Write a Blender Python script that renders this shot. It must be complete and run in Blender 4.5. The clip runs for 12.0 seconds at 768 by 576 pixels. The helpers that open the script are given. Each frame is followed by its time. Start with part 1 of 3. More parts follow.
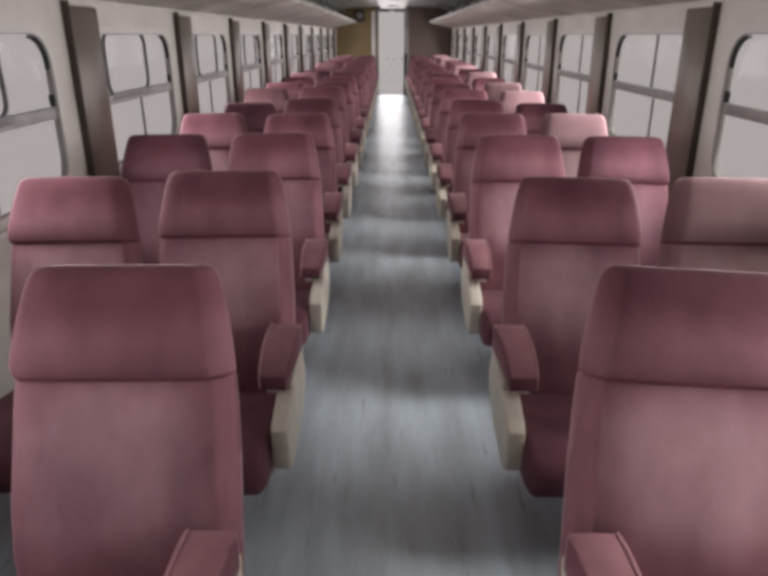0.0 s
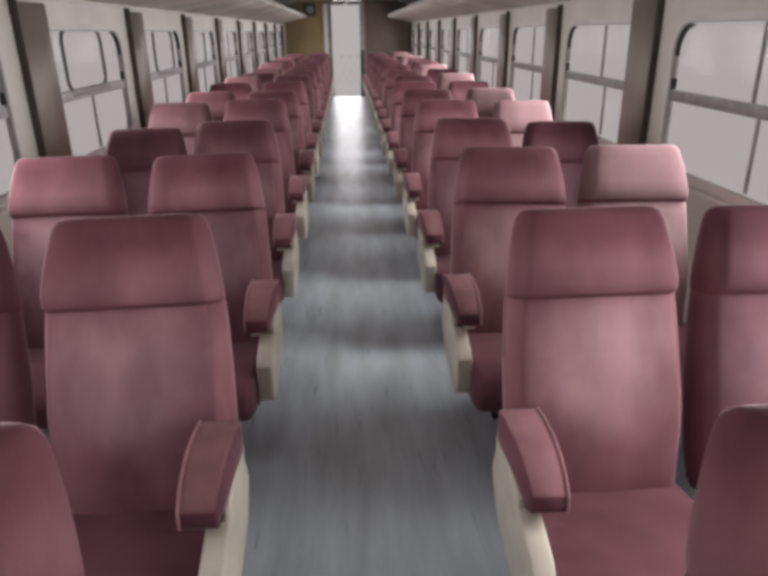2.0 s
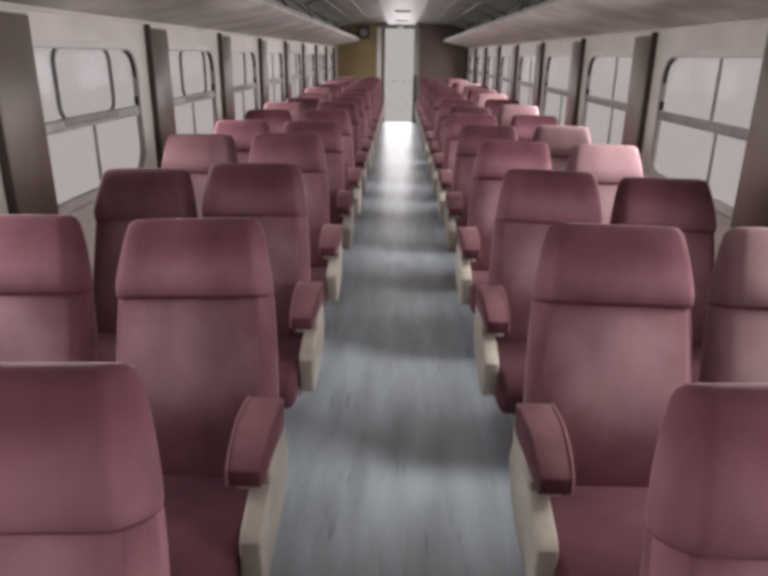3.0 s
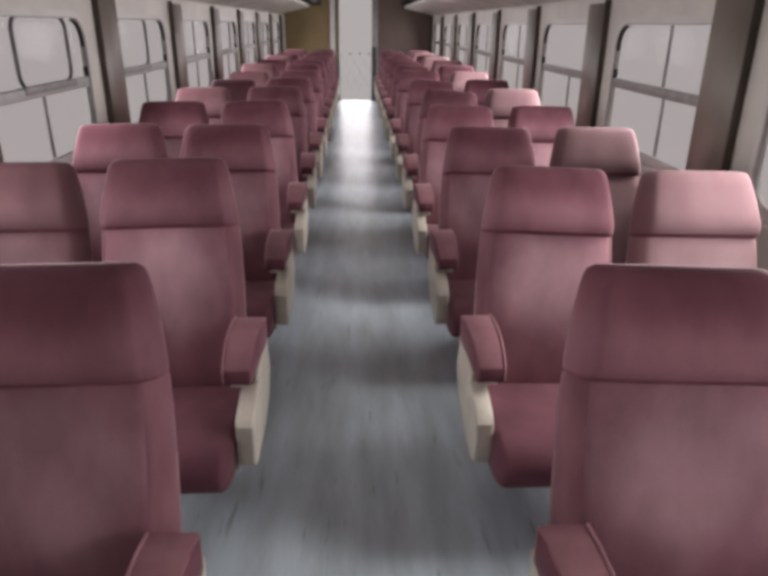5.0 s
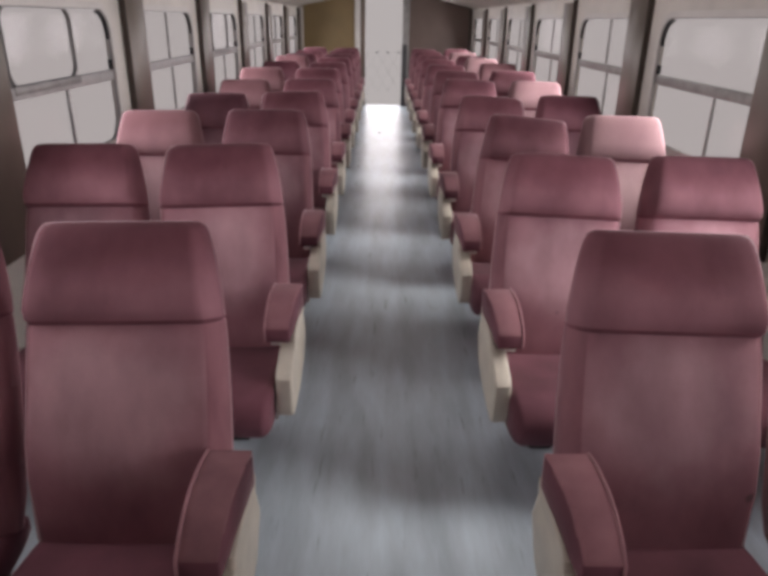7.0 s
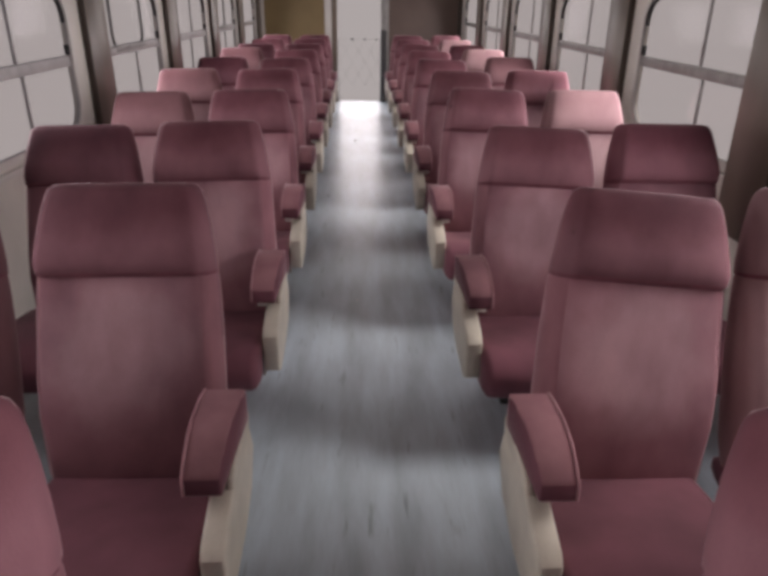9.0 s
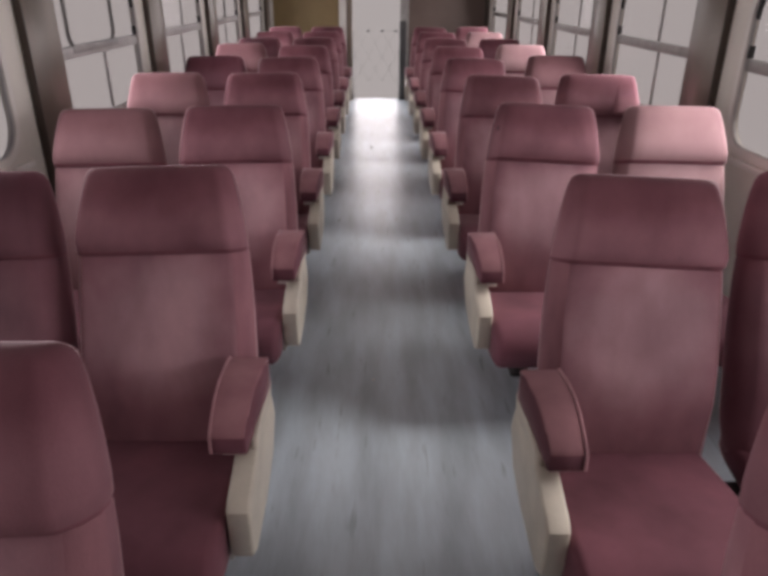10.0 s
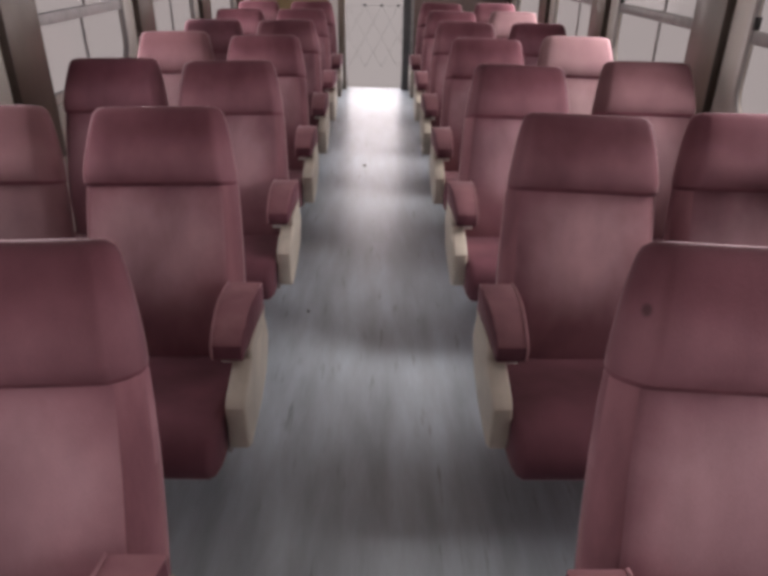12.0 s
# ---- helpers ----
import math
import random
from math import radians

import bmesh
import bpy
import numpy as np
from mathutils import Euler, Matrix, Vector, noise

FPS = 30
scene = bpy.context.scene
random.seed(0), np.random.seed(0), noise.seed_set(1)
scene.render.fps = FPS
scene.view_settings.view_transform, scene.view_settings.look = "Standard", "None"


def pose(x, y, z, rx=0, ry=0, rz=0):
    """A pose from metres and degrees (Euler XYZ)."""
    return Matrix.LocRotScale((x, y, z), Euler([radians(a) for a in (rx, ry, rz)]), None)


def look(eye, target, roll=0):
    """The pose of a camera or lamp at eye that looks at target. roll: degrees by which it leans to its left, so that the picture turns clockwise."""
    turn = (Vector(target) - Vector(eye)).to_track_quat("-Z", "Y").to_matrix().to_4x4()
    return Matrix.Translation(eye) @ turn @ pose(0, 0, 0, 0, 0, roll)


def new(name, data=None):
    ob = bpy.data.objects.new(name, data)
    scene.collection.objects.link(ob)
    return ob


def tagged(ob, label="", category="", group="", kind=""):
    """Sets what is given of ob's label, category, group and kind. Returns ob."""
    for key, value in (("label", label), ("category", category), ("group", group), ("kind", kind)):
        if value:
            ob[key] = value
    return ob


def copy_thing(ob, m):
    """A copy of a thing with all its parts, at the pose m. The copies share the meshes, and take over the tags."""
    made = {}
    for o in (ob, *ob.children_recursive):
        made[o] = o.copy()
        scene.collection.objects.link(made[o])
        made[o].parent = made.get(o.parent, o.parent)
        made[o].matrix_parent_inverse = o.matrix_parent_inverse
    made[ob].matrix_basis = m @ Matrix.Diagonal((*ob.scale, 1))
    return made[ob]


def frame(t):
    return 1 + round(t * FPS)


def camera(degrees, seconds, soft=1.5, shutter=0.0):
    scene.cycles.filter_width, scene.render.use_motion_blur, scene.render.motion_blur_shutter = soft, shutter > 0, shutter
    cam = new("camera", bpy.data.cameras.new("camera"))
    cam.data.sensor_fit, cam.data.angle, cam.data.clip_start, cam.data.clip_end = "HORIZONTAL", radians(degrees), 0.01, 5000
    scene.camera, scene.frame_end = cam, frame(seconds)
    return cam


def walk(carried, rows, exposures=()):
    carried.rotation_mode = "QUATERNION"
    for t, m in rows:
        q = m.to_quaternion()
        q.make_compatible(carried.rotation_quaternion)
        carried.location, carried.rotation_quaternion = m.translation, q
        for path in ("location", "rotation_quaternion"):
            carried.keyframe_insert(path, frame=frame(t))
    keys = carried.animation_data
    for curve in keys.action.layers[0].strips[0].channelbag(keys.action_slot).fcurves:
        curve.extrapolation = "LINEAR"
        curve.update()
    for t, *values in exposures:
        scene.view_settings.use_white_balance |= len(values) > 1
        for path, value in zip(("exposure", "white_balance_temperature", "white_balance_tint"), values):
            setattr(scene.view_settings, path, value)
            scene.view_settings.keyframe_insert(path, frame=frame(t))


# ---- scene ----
cam = camera(60.8, 12.0, soft=4.0)
METRES, EYE, TILT, LEAN, TURN = 11.0, 1.62, -21.1, 0.0, 0.6
ROWS = [
    (0.0, 0.0, 0.0, 0.0, -0.0, 0.0, -0.0),
    (0.5, -0.0006, 0.0372, 0.0146, -2.22, 0.86, 1.58),
    (1.0, 0.0025, 0.0749, 0.0262, -0.65, 1.01, -0.09),
    (1.5, 0.0042, 0.1117, 0.0417, 0.59, -1.45, -1.13),
    (2.0, 0.0007, 0.1467, 0.055, -3.25, -0.36, 1.96),
    (2.5, 0.0008, 0.183, 0.0687, -0.15, 1.35, -0.22),
    (3.0, 0.0029, 0.2183, 0.0838, 0.38, 1.51, -0.94),
    (3.2, 0.0030, 0.2324, 0.0887, -0.22, 2.41, -0.06),
    (3.6, 0.0031, 0.2625, 0.1001, -2.2, 1.95, 0.8),
    (4.3, 0.0034, 0.3152, 0.1201, -0.3, 1.15, -0.4),
    (4.8, 0.0036, 0.3529, 0.1343, -0.98, 0.57, 0.49),
    (5.0, 0.0042, 0.3657, 0.14, -2.93, -0.84, 0.48),
    (5.5, 0.0069, 0.4106, 0.1559, -1.47, -1.32, -1.16),
    (6.0, 0.0069, 0.4445, 0.1698, -0.73, -0.94, -1.02),
    (6.5, 0.0029, 0.4869, 0.1868, -3.17, -2.0, 1.01),
    (6.7, 0.0026, 0.5036, 0.1922, -1.80, -0.90, 0.66),
    (7.2, 0.0048, 0.5443, 0.2077, -0.8, -1.6, -0.7),
    (7.8, 0.0070, 0.5932, 0.2264, -2.2, -2.4, 0.4),
    (8.3, 0.0087, 0.6339, 0.2419, -0.93, -3.04, -0.70),
    (8.5, 0.0098, 0.6516, 0.2493, -0.62, -3.66, -2.12),
    (9.0, 0.0062, 0.6922, 0.2641, -2.69, -2.59, 0.51),
    (9.5, 0.0035, 0.7352, 0.2793, -2.03, -1.64, 1.17),
    (10.0, 0.0067, 0.7745, 0.2954, -1.34, -3.45, 0.24),
    (10.5, 0.007, 0.8126, 0.3097, -2.47, -4.26, -0.0),
    (11.0, 0.0126, 0.8543, 0.3239, -1.17, -3.38, -0.02),
    (11.5, 0.0151, 0.8946, 0.3417, -0.99, -4.84, -1.07),
    (12.0, 0.0143, 0.9318, 0.3561, -1.22, -6.0, -0.25),
]
walk(cam, [(t, pose(-0.04, 0, EYE, TILT, LEAN, TURN) @ pose(METRES * x, METRES * y, METRES * z, 90 + pitch, roll, yaw)) for t, x, y, z, yaw, pitch, roll in ROWS],
     exposures=[(0.0, -0.12, 6500, 10), (2.0, -0.09, 6500, 10), (5.5, -0.18, 6500, 12), (6.0, -0.06, 6500, 12), (9.0, -0.28, 6650, 15), (10.5, -0.29, 6650, 15), (12.0, -0.36, 6750, 18)])

# ---- light ----
HALF = 1.65          # half the car's inner width
END = 19.75          # inner face of the far bulkhead
REAR = -2.3          # inner face of the bulkhead behind the start
sky_world = bpy.data.worlds.new("sky")
scene.world = sky_world
sky_world.use_nodes = True
nt = sky_world.node_tree
sky = nt.nodes.new("ShaderNodeTexSky")
sky.sky_type, sky.sun_disc = "NISHITA", False
sky.sun_elevation, sky.sun_rotation = radians(42), radians(75)
sky.air_density, sky.dust_density = 1.0, 6.0
nt.links.new(sky.outputs[0], nt.nodes["Background"].inputs[0])
nt.nodes["Background"].inputs[1].default_value = 0.05

sun_data = bpy.data.lights.new("sun", "SUN")
sun_data.energy, sun_data.angle, sun_data.color = 2.6, radians(18), (1.0, 0.96, 0.92)
sun = new("sun", sun_data)
sun.matrix_world = look((30, 9, 24), (0, 9, 1))


def sky_lamp(name, eye, target, width, height, watts, color=(1.0, 0.95, 0.975)):
    """An area lamp that stands in for the overcast sky before an opening."""
    data = bpy.data.lights.new(name, "AREA")
    data.shape, data.size, data.size_y, data.energy, data.color = "RECTANGLE", width, height, watts, color
    data.spread = radians(155)
    ob = new(name, data)
    ob.matrix_world = look(eye, target)
    return ob


PITCH_W, WIN_LEN, SILL, HEAD = 1.762, 1.34, 0.90, 1.645
MID = (SILL + HEAD) / 2
WINDOWS = {-1: [5.02 + PITCH_W * n for n in range(-3, 9)], 1: [5.25 + PITCH_W * n for n in range(-3, 9)]}   # far ends
SKY_WINDOW, SKY_DOOR = {-1: 8.6, 1: 13.5}, 14
for s in (-1, 1):
    for f in WINDOWS[s]:
        sky_lamp("window_sky", (s * (HALF - 0.11), f - WIN_LEN / 2, MID), (0, f - WIN_LEN / 2, MID - 0.3), WIN_LEN - 0.34, HEAD - SILL - 0.14, SKY_WINDOW[s])
sky_lamp("door_sky", (-0.04, END + 0.11, 1.1), (-0.04, END - 2, 0.3), 0.7, 2.15, SKY_DOOR)


# ---- materials ----
def material(name, base, rough=0.6, metal=0.0, vary=0.15, scale=8.0, stretch=(1, 1, 1), bump=0.1, fine=120.0, second=None,
             sheen=0.0, sheen_tint=(1, 1, 1), rough_vary=0.1, island=0.0, detail=6, sheen_rough=0.5):
    """A principled surface with colour varied at two scales, uneven gloss and a fine relief."""
    m = bpy.data.materials.new(name)
    m.use_nodes = True
    n, l = m.node_tree.nodes, m.node_tree.links
    p = n["Principled BSDF"]
    tex = n.new("ShaderNodeTexCoord")
    mapping = n.new("ShaderNodeMapping")
    mapping.inputs["Scale"].default_value = stretch
    l.new(tex.outputs["Object"], mapping.inputs[0])
    info = n.new("ShaderNodeObjectInfo")
    spread = n.new("ShaderNodeVectorMath")
    spread.operation = "SCALE"
    spread.inputs[0].default_value = (37.0, 53.0, 71.0)
    l.new(info.outputs["Random"], spread.inputs["Scale"])
    l.new(spread.outputs[0], mapping.inputs["Location"])
    big = n.new("ShaderNodeTexNoise")
    big.inputs["Scale"].default_value, big.inputs["Detail"].default_value = scale, detail
    l.new(mapping.outputs[0], big.inputs[0])
    small = n.new("ShaderNodeTexNoise")
    small.inputs["Scale"].default_value, small.inputs["Detail"].default_value = fine, 3
    l.new(mapping.outputs[0], small.inputs[0])
    ramp = n.new("ShaderNodeValToRGB")
    dark = [c * (1 - vary) for c in base]
    light = second or [min(1, c * (1 + vary)) for c in base]
    ramp.color_ramp.elements[0].position, ramp.color_ramp.elements[1].position = 0.32, 0.68
    ramp.color_ramp.elements[0].color, ramp.color_ramp.elements[1].color = (*dark, 1), (*light, 1)
    l.new(big.outputs[0], ramp.inputs[0])
    hsv = n.new("ShaderNodeHueSaturation")
    value = n.new("ShaderNodeMapRange")
    value.inputs["To Min"].default_value, value.inputs["To Max"].default_value = 1 - island, 1 + island
    l.new(info.outputs["Random"], value.inputs[0])
    grain = n.new("ShaderNodeMath")
    grain.operation = "MULTIPLY_ADD"
    grain.inputs[1].default_value, grain.inputs[2].default_value = vary * 0.8, -vary * 0.4
    l.new(small.outputs[0], grain.inputs[0])
    total = n.new("ShaderNodeMath")
    l.new(value.outputs[0], total.inputs[0])
    l.new(grain.outputs[0], total.inputs[1])
    l.new(total.outputs[0], hsv.inputs["Value"])
    l.new(ramp.outputs[0], hsv.inputs["Color"])
    l.new(hsv.outputs[0], p.inputs["Base Color"])
    rr = n.new("ShaderNodeMapRange")
    rr.inputs["To Min"].default_value, rr.inputs["To Max"].default_value = max(0.02, rough - rough_vary), min(1, rough + rough_vary)
    l.new(big.outputs[0], rr.inputs[0])
    l.new(rr.outputs[0], p.inputs["Roughness"])
    p.inputs["Metallic"].default_value = metal
    p.inputs["Sheen Weight"].default_value, p.inputs["Sheen Tint"].default_value, p.inputs["Sheen Roughness"].default_value = sheen, (*sheen_tint, 1), sheen_rough
    if bump:
        b = n.new("ShaderNodeBump")
        b.inputs["Strength"].default_value, b.inputs["Distance"].default_value = bump, 0.01
        l.new(small.outputs[0], b.inputs["Height"])
        l.new(b.outputs[0], p.inputs["Normal"])
    return m


def velvet(name, worn=None, dark=(0.192, 0.068, 0.089), light=(0.305, 0.135, 0.16)):
    """Dusty velvet; worn is the height range and gain of a worn or greasy field with a broken edge."""
    m = material(name, dark, 0.9, vary=0.2, scale=4.2, stretch=(1, 1, 0.55), bump=0.07, fine=260, second=light, sheen=0.72, sheen_rough=0.2, sheen_tint=(1.0, 0.8, 0.83), island=0.14, detail=4)
    if not worn:
        return m
    z0, z1, gain, half = worn
    n, l = m.node_tree.nodes, m.node_tree.links
    tex, sep = n.new("ShaderNodeTexCoord"), n.new("ShaderNodeSeparateXYZ")
    l.new(tex.outputs["Object"], sep.inputs[0])
    blotch = n.new("ShaderNodeTexNoise")
    blotch.inputs["Scale"].default_value, blotch.inputs["Detail"].default_value = 7, 4
    info, spread = n.new("ShaderNodeObjectInfo"), n.new("ShaderNodeVectorMath")
    spread.operation = "MULTIPLY_ADD"
    spread.inputs[1].default_value = (1, 1, 1)
    l.new(tex.outputs["Object"], spread.inputs[0])
    l.new(info.outputs["Random"], spread.inputs[2])
    l.new(spread.outputs[0], blotch.inputs[0])

    def op(kind, a, b):
        node = n.new("ShaderNodeMath")
        node.operation = kind
        for i, v in enumerate((a, b)):
            if isinstance(v, (int, float)):
                node.inputs[i].default_value = v
            else:
                l.new(v, node.inputs[i])
        return node.outputs[0]

    # distance from the middle of the field, in units of its half size, with a ragged rim
    dz = op("DIVIDE", op("SUBTRACT", sep.outputs[2], (z0 + z1) / 2), (z1 - z0) / 2)
    dx = op("DIVIDE", sep.outputs[0], half)
    far = op("POWER", op("ADD", op("MULTIPLY", dx, dx), op("MULTIPLY", dz, dz)), 0.5)
    far = op("ADD", far, op("MULTIPLY", op("SUBTRACT", blotch.outputs[0], 0.5), 0.9))
    mask = n.new("ShaderNodeMapRange")
    mask.interpolation_type = "SMOOTHSTEP"
    mask.inputs["From Min"].default_value, mask.inputs["From Max"].default_value = 0.35, 1.5
    mask.inputs["To Min"].default_value, mask.inputs["To Max"].default_value = gain, 1.0
    l.new(far, mask.inputs[0])
    tint = n.new("ShaderNodeHueSaturation")
    p = n["Principled BSDF"]
    old = p.inputs["Base Color"].links[0].from_socket
    l.new(old, tint.inputs["Color"])
    l.new(mask.outputs[0], tint.inputs["Value"])
    dust = n.new("ShaderNodeMapRange")          # worn pile is greyer, greasy pile redder
    dust.inputs["From Min"].default_value, dust.inputs["From Max"].default_value = 0.5, 1.5
    dust.inputs["To Min"].default_value, dust.inputs["To Max"].default_value = 1.2, 0.72
    l.new(mask.outputs[0], dust.inputs[0])
    l.new(dust.outputs[0], tint.inputs["Saturation"])
    # scattered small burns and spots
    spots = n.new("ShaderNodeTexVoronoi")
    spots.inputs["Scale"].default_value = 3.6
    l.new(spread.outputs[0], spots.inputs["Vector"])
    spot = n.new("ShaderNodeMapRange")
    spot.inputs["From Min"].default_value, spot.inputs["From Max"].default_value = 0.025, 0.055
    spot.inputs["To Min"].default_value, spot.inputs["To Max"].default_value = 0.45, 1.0
    l.new(op("ADD", spots.outputs["Distance"], op("MULTIPLY", op("SUBTRACT", blotch.outputs[0], 0.5), 0.1)), spot.inputs[0])
    burn = n.new("ShaderNodeMix")
    burn.data_type, burn.blend_type = "RGBA", "MULTIPLY"
    burn.inputs[0].default_value = 1.0
    l.new(tint.outputs[0], burn.inputs[6])
    l.new(spot.outputs[0], burn.inputs[7])
    l.new(burn.outputs[2], p.inputs["Base Color"])
    return m


# deeper velvet for cushions and pads, the seat wells' shade in its colour
VELVET_SHADED = velvet("dusty burgundy velvet", None, (0.125, 0.041, 0.058), (0.19, 0.07, 0.093))
VELVET_HEAD = velvet("burgundy velvet with greasy top", (0.66, 0.86, 0.6, 0.34))
# the paler and plum velvets hold window light and shade in their colour
WINDOW_LIT_HEAD = velvet("window-lit velvet with greasy top", (0.66, 0.86, 0.9, 0.34), (0.285, 0.152, 0.163), (0.335, 0.2, 0.207))
WINDOW_LIT_BACK = velvet("window-lit velvet with worn middle", (0.16, 0.52, 1.3, 0.22), (0.285, 0.152, 0.163), (0.335, 0.2, 0.207))
VELVET_BACK = velvet("burgundy velvet with worn middle", (0.16, 0.54, 1.55, 0.24))
PART_LIT_HEAD = velvet("part-lit velvet with greasy top", (0.66, 0.86, 0.7, 0.34), (0.2, 0.09, 0.102), (0.26, 0.133, 0.144))
PART_LIT_BACK = velvet("part-lit velvet with worn middle", (0.16, 0.52, 1.38, 0.22), (0.2, 0.09, 0.102), (0.26, 0.133, 0.144))
SHADED_HEAD = velvet("shaded plum velvet with greasy top", (0.66, 0.86, 0.6, 0.34), (0.165, 0.06, 0.082), (0.245, 0.1, 0.125))
SHADED_BACK = velvet("shaded plum velvet with worn middle", (0.16, 0.52, 1.38, 0.22), (0.165, 0.06, 0.082), (0.245, 0.1, 0.125))
# lighter velvet that holds the window light on the backs' side bands
LIT_BAND = material("window-lit velvet band", (0.225, 0.09, 0.11), 0.9, vary=0.2, scale=9, stretch=(1, 1, 0.4), bump=0.07, fine=260, second=(0.31, 0.142, 0.163), sheen=0.82, sheen_rough=0.28, sheen_tint=(1.0, 0.82, 0.85), island=0.15)
PAD_TOP_LIT = material("top-lit pad velvet", (0.25, 0.11, 0.127), 0.9, vary=0.14, scale=9, bump=0.07, fine=260, second=(0.3, 0.145, 0.16), sheen=0.72, sheen_rough=0.2, sheen_tint=(1.0, 0.82, 0.85), island=0.15)
CORD = material("worn piping velvet", (0.34, 0.17, 0.19), 0.85, vary=0.2, scale=20, bump=0.1, fine=300, sheen=0.7, sheen_tint=(1.0, 0.85, 0.87), sheen_rough=0.3)
SCRAP = material("grey scraps", (0.13, 0.12, 0.11), 0.8, vary=0.3)
PAPER = material("dirty paper", (0.55, 0.53, 0.5), 0.8, vary=0.2)
CREAM = material("cream plastic", (0.6, 0.56, 0.47), 0.45, vary=0.12, scale=9, bump=0.05)
WALL = material("cream wall laminate", (0.66, 0.63, 0.57), 0.45, vary=0.12, scale=2.2, bump=0.05)
RACK = material("stained cream enamel", (0.47, 0.445, 0.39), 0.4, vary=0.35, scale=2.6, bump=0.05, second=(0.66, 0.625, 0.56))
PILLAR = material("brown metallic laminate", (0.15, 0.12, 0.094), 0.34, metal=0.15, vary=0.3, scale=3, stretch=(1, 1, 0.25), bump=0.03)
ALU = material("weathered aluminium", (0.27, 0.262, 0.25), 0.45, metal=0.3, vary=0.2, scale=14, bump=0.05)
SASH = material("pale grey sash enamel", (0.42, 0.41, 0.4), 0.45, vary=0.15, scale=12)
SEAM = material("dark seam", (0.19, 0.068, 0.088), 0.95, vary=0.2)
RUBBER = material("black rubber", (0.03, 0.03, 0.03), 0.7, vary=0.2)
STEEL = material("dark painted steel", (0.05, 0.05, 0.05), 0.5, vary=0.25)
FLOOR = material("worn blue-grey vinyl", (0.445, 0.525, 0.575), 0.52, vary=0.2, scale=10, stretch=(1, 0.17, 1), bump=0.04, fine=90, rough_vary=0.1)
# dark scuffs drawn out along the aisle
fn, fl = FLOOR.node_tree.nodes, FLOOR.node_tree.links
scuff_map, scuff_noise, scuff_range, scuffed = fn.new("ShaderNodeMapping"), fn.new("ShaderNodeTexNoise"), fn.new("ShaderNodeMapRange"), fn.new("ShaderNodeMix")
scuff_map.inputs["Scale"].default_value = (26.0, 3.2, 1.0)
scuff_noise.inputs["Scale"].default_value, scuff_noise.inputs["Detail"].default_value = 1.0, 3.0
scuff_range.inputs["From Min"].default_value, scuff_range.inputs["From Max"].default_value = 0.63, 0.74
scuff_range.inputs["To Min"].default_value, scuff_range.inputs["To Max"].default_value = 1.0, 0.62
scuffed.data_type, scuffed.blend_type = "RGBA", "MULTIPLY"
scuffed.inputs[0].default_value = 1.0
floor_colour = fn["Principled BSDF"].inputs["Base Color"]
fl.new(fn["Texture Coordinate"].outputs["Object"], scuff_map.inputs[0])
fl.new(scuff_map.outputs[0], scuff_noise.inputs[0])
fl.new(scuff_noise.outputs[0], scuff_range.inputs[0])
fl.new(floor_colour.links[0].from_socket, scuffed.inputs[6])
fl.new(scuff_range.outputs[0], scuffed.inputs[7])
fl.new(scuffed.outputs[2], floor_colour)
floor_shader = FLOOR.node_tree.nodes["Principled BSDF"].inputs
floor_shader["Specular IOR Level"].default_value = 1.0
floor_shader["Coat Weight"].default_value, floor_shader["Coat Roughness"].default_value = 0.5, 0.24   # waxed, polished by feet
UMBER = material("dark umber paint", (0.06, 0.045, 0.035), 0.5, vary=0.2)
OCHRE = material("ochre bulkhead laminate", (0.25, 0.18, 0.085), 0.5, vary=0.12, scale=2)
BROWN = material("brown bulkhead laminate", (0.12, 0.085, 0.07), 0.5, vary=0.15, scale=2)
CEILING = material("grey ceiling panel", (0.29, 0.29, 0.27), 0.3, vary=0.25, scale=1.5, bump=0.03)
WHITE = material("off-white paint", (0.66, 0.64, 0.6), 0.45, vary=0.08, scale=3)

GLASS = bpy.data.materials.new("dusty window glass")
GLASS.use_nodes = True
gn, gl = GLASS.node_tree.nodes, GLASS.node_tree.links
clear, gloss, mixer = gn.new("ShaderNodeBsdfTransparent"), gn.new("ShaderNodeBsdfGlossy"), gn.new("ShaderNodeMixShader")
gloss.inputs["Roughness"].default_value = 0.08
clear.inputs[0].default_value = (0.97, 0.96, 0.96, 1)
mixer.inputs[0].default_value = 0.015
gl.new(clear.outputs[0], mixer.inputs[1])
gl.new(gloss.outputs[0], mixer.inputs[2])
gl.new(mixer.outputs[0], gn["Material Output"].inputs[0])

MIST = bpy.data.materials.new("bright white mist")
MIST.use_nodes = True
mn, ml = MIST.node_tree.nodes, MIST.node_tree.links
glow = mn.new("ShaderNodeEmission")
soft_noise = mn.new("ShaderNodeTexNoise")
soft_noise.inputs["Scale"].default_value = 0.15
mist_ramp = mn.new("ShaderNodeValToRGB")
mist_ramp.color_ramp.elements[0].color, mist_ramp.color_ramp.elements[1].color = (0.97, 0.9, 0.885, 1), (1.0, 0.94, 0.925, 1)
ml.new(soft_noise.outputs[0], mist_ramp.inputs[0])
ml.new(mist_ramp.outputs[0], glow.inputs[0])
glow.inputs[1].default_value = 0.49
ml.new(glow.outputs[0], mn["Material Output"].inputs[0])


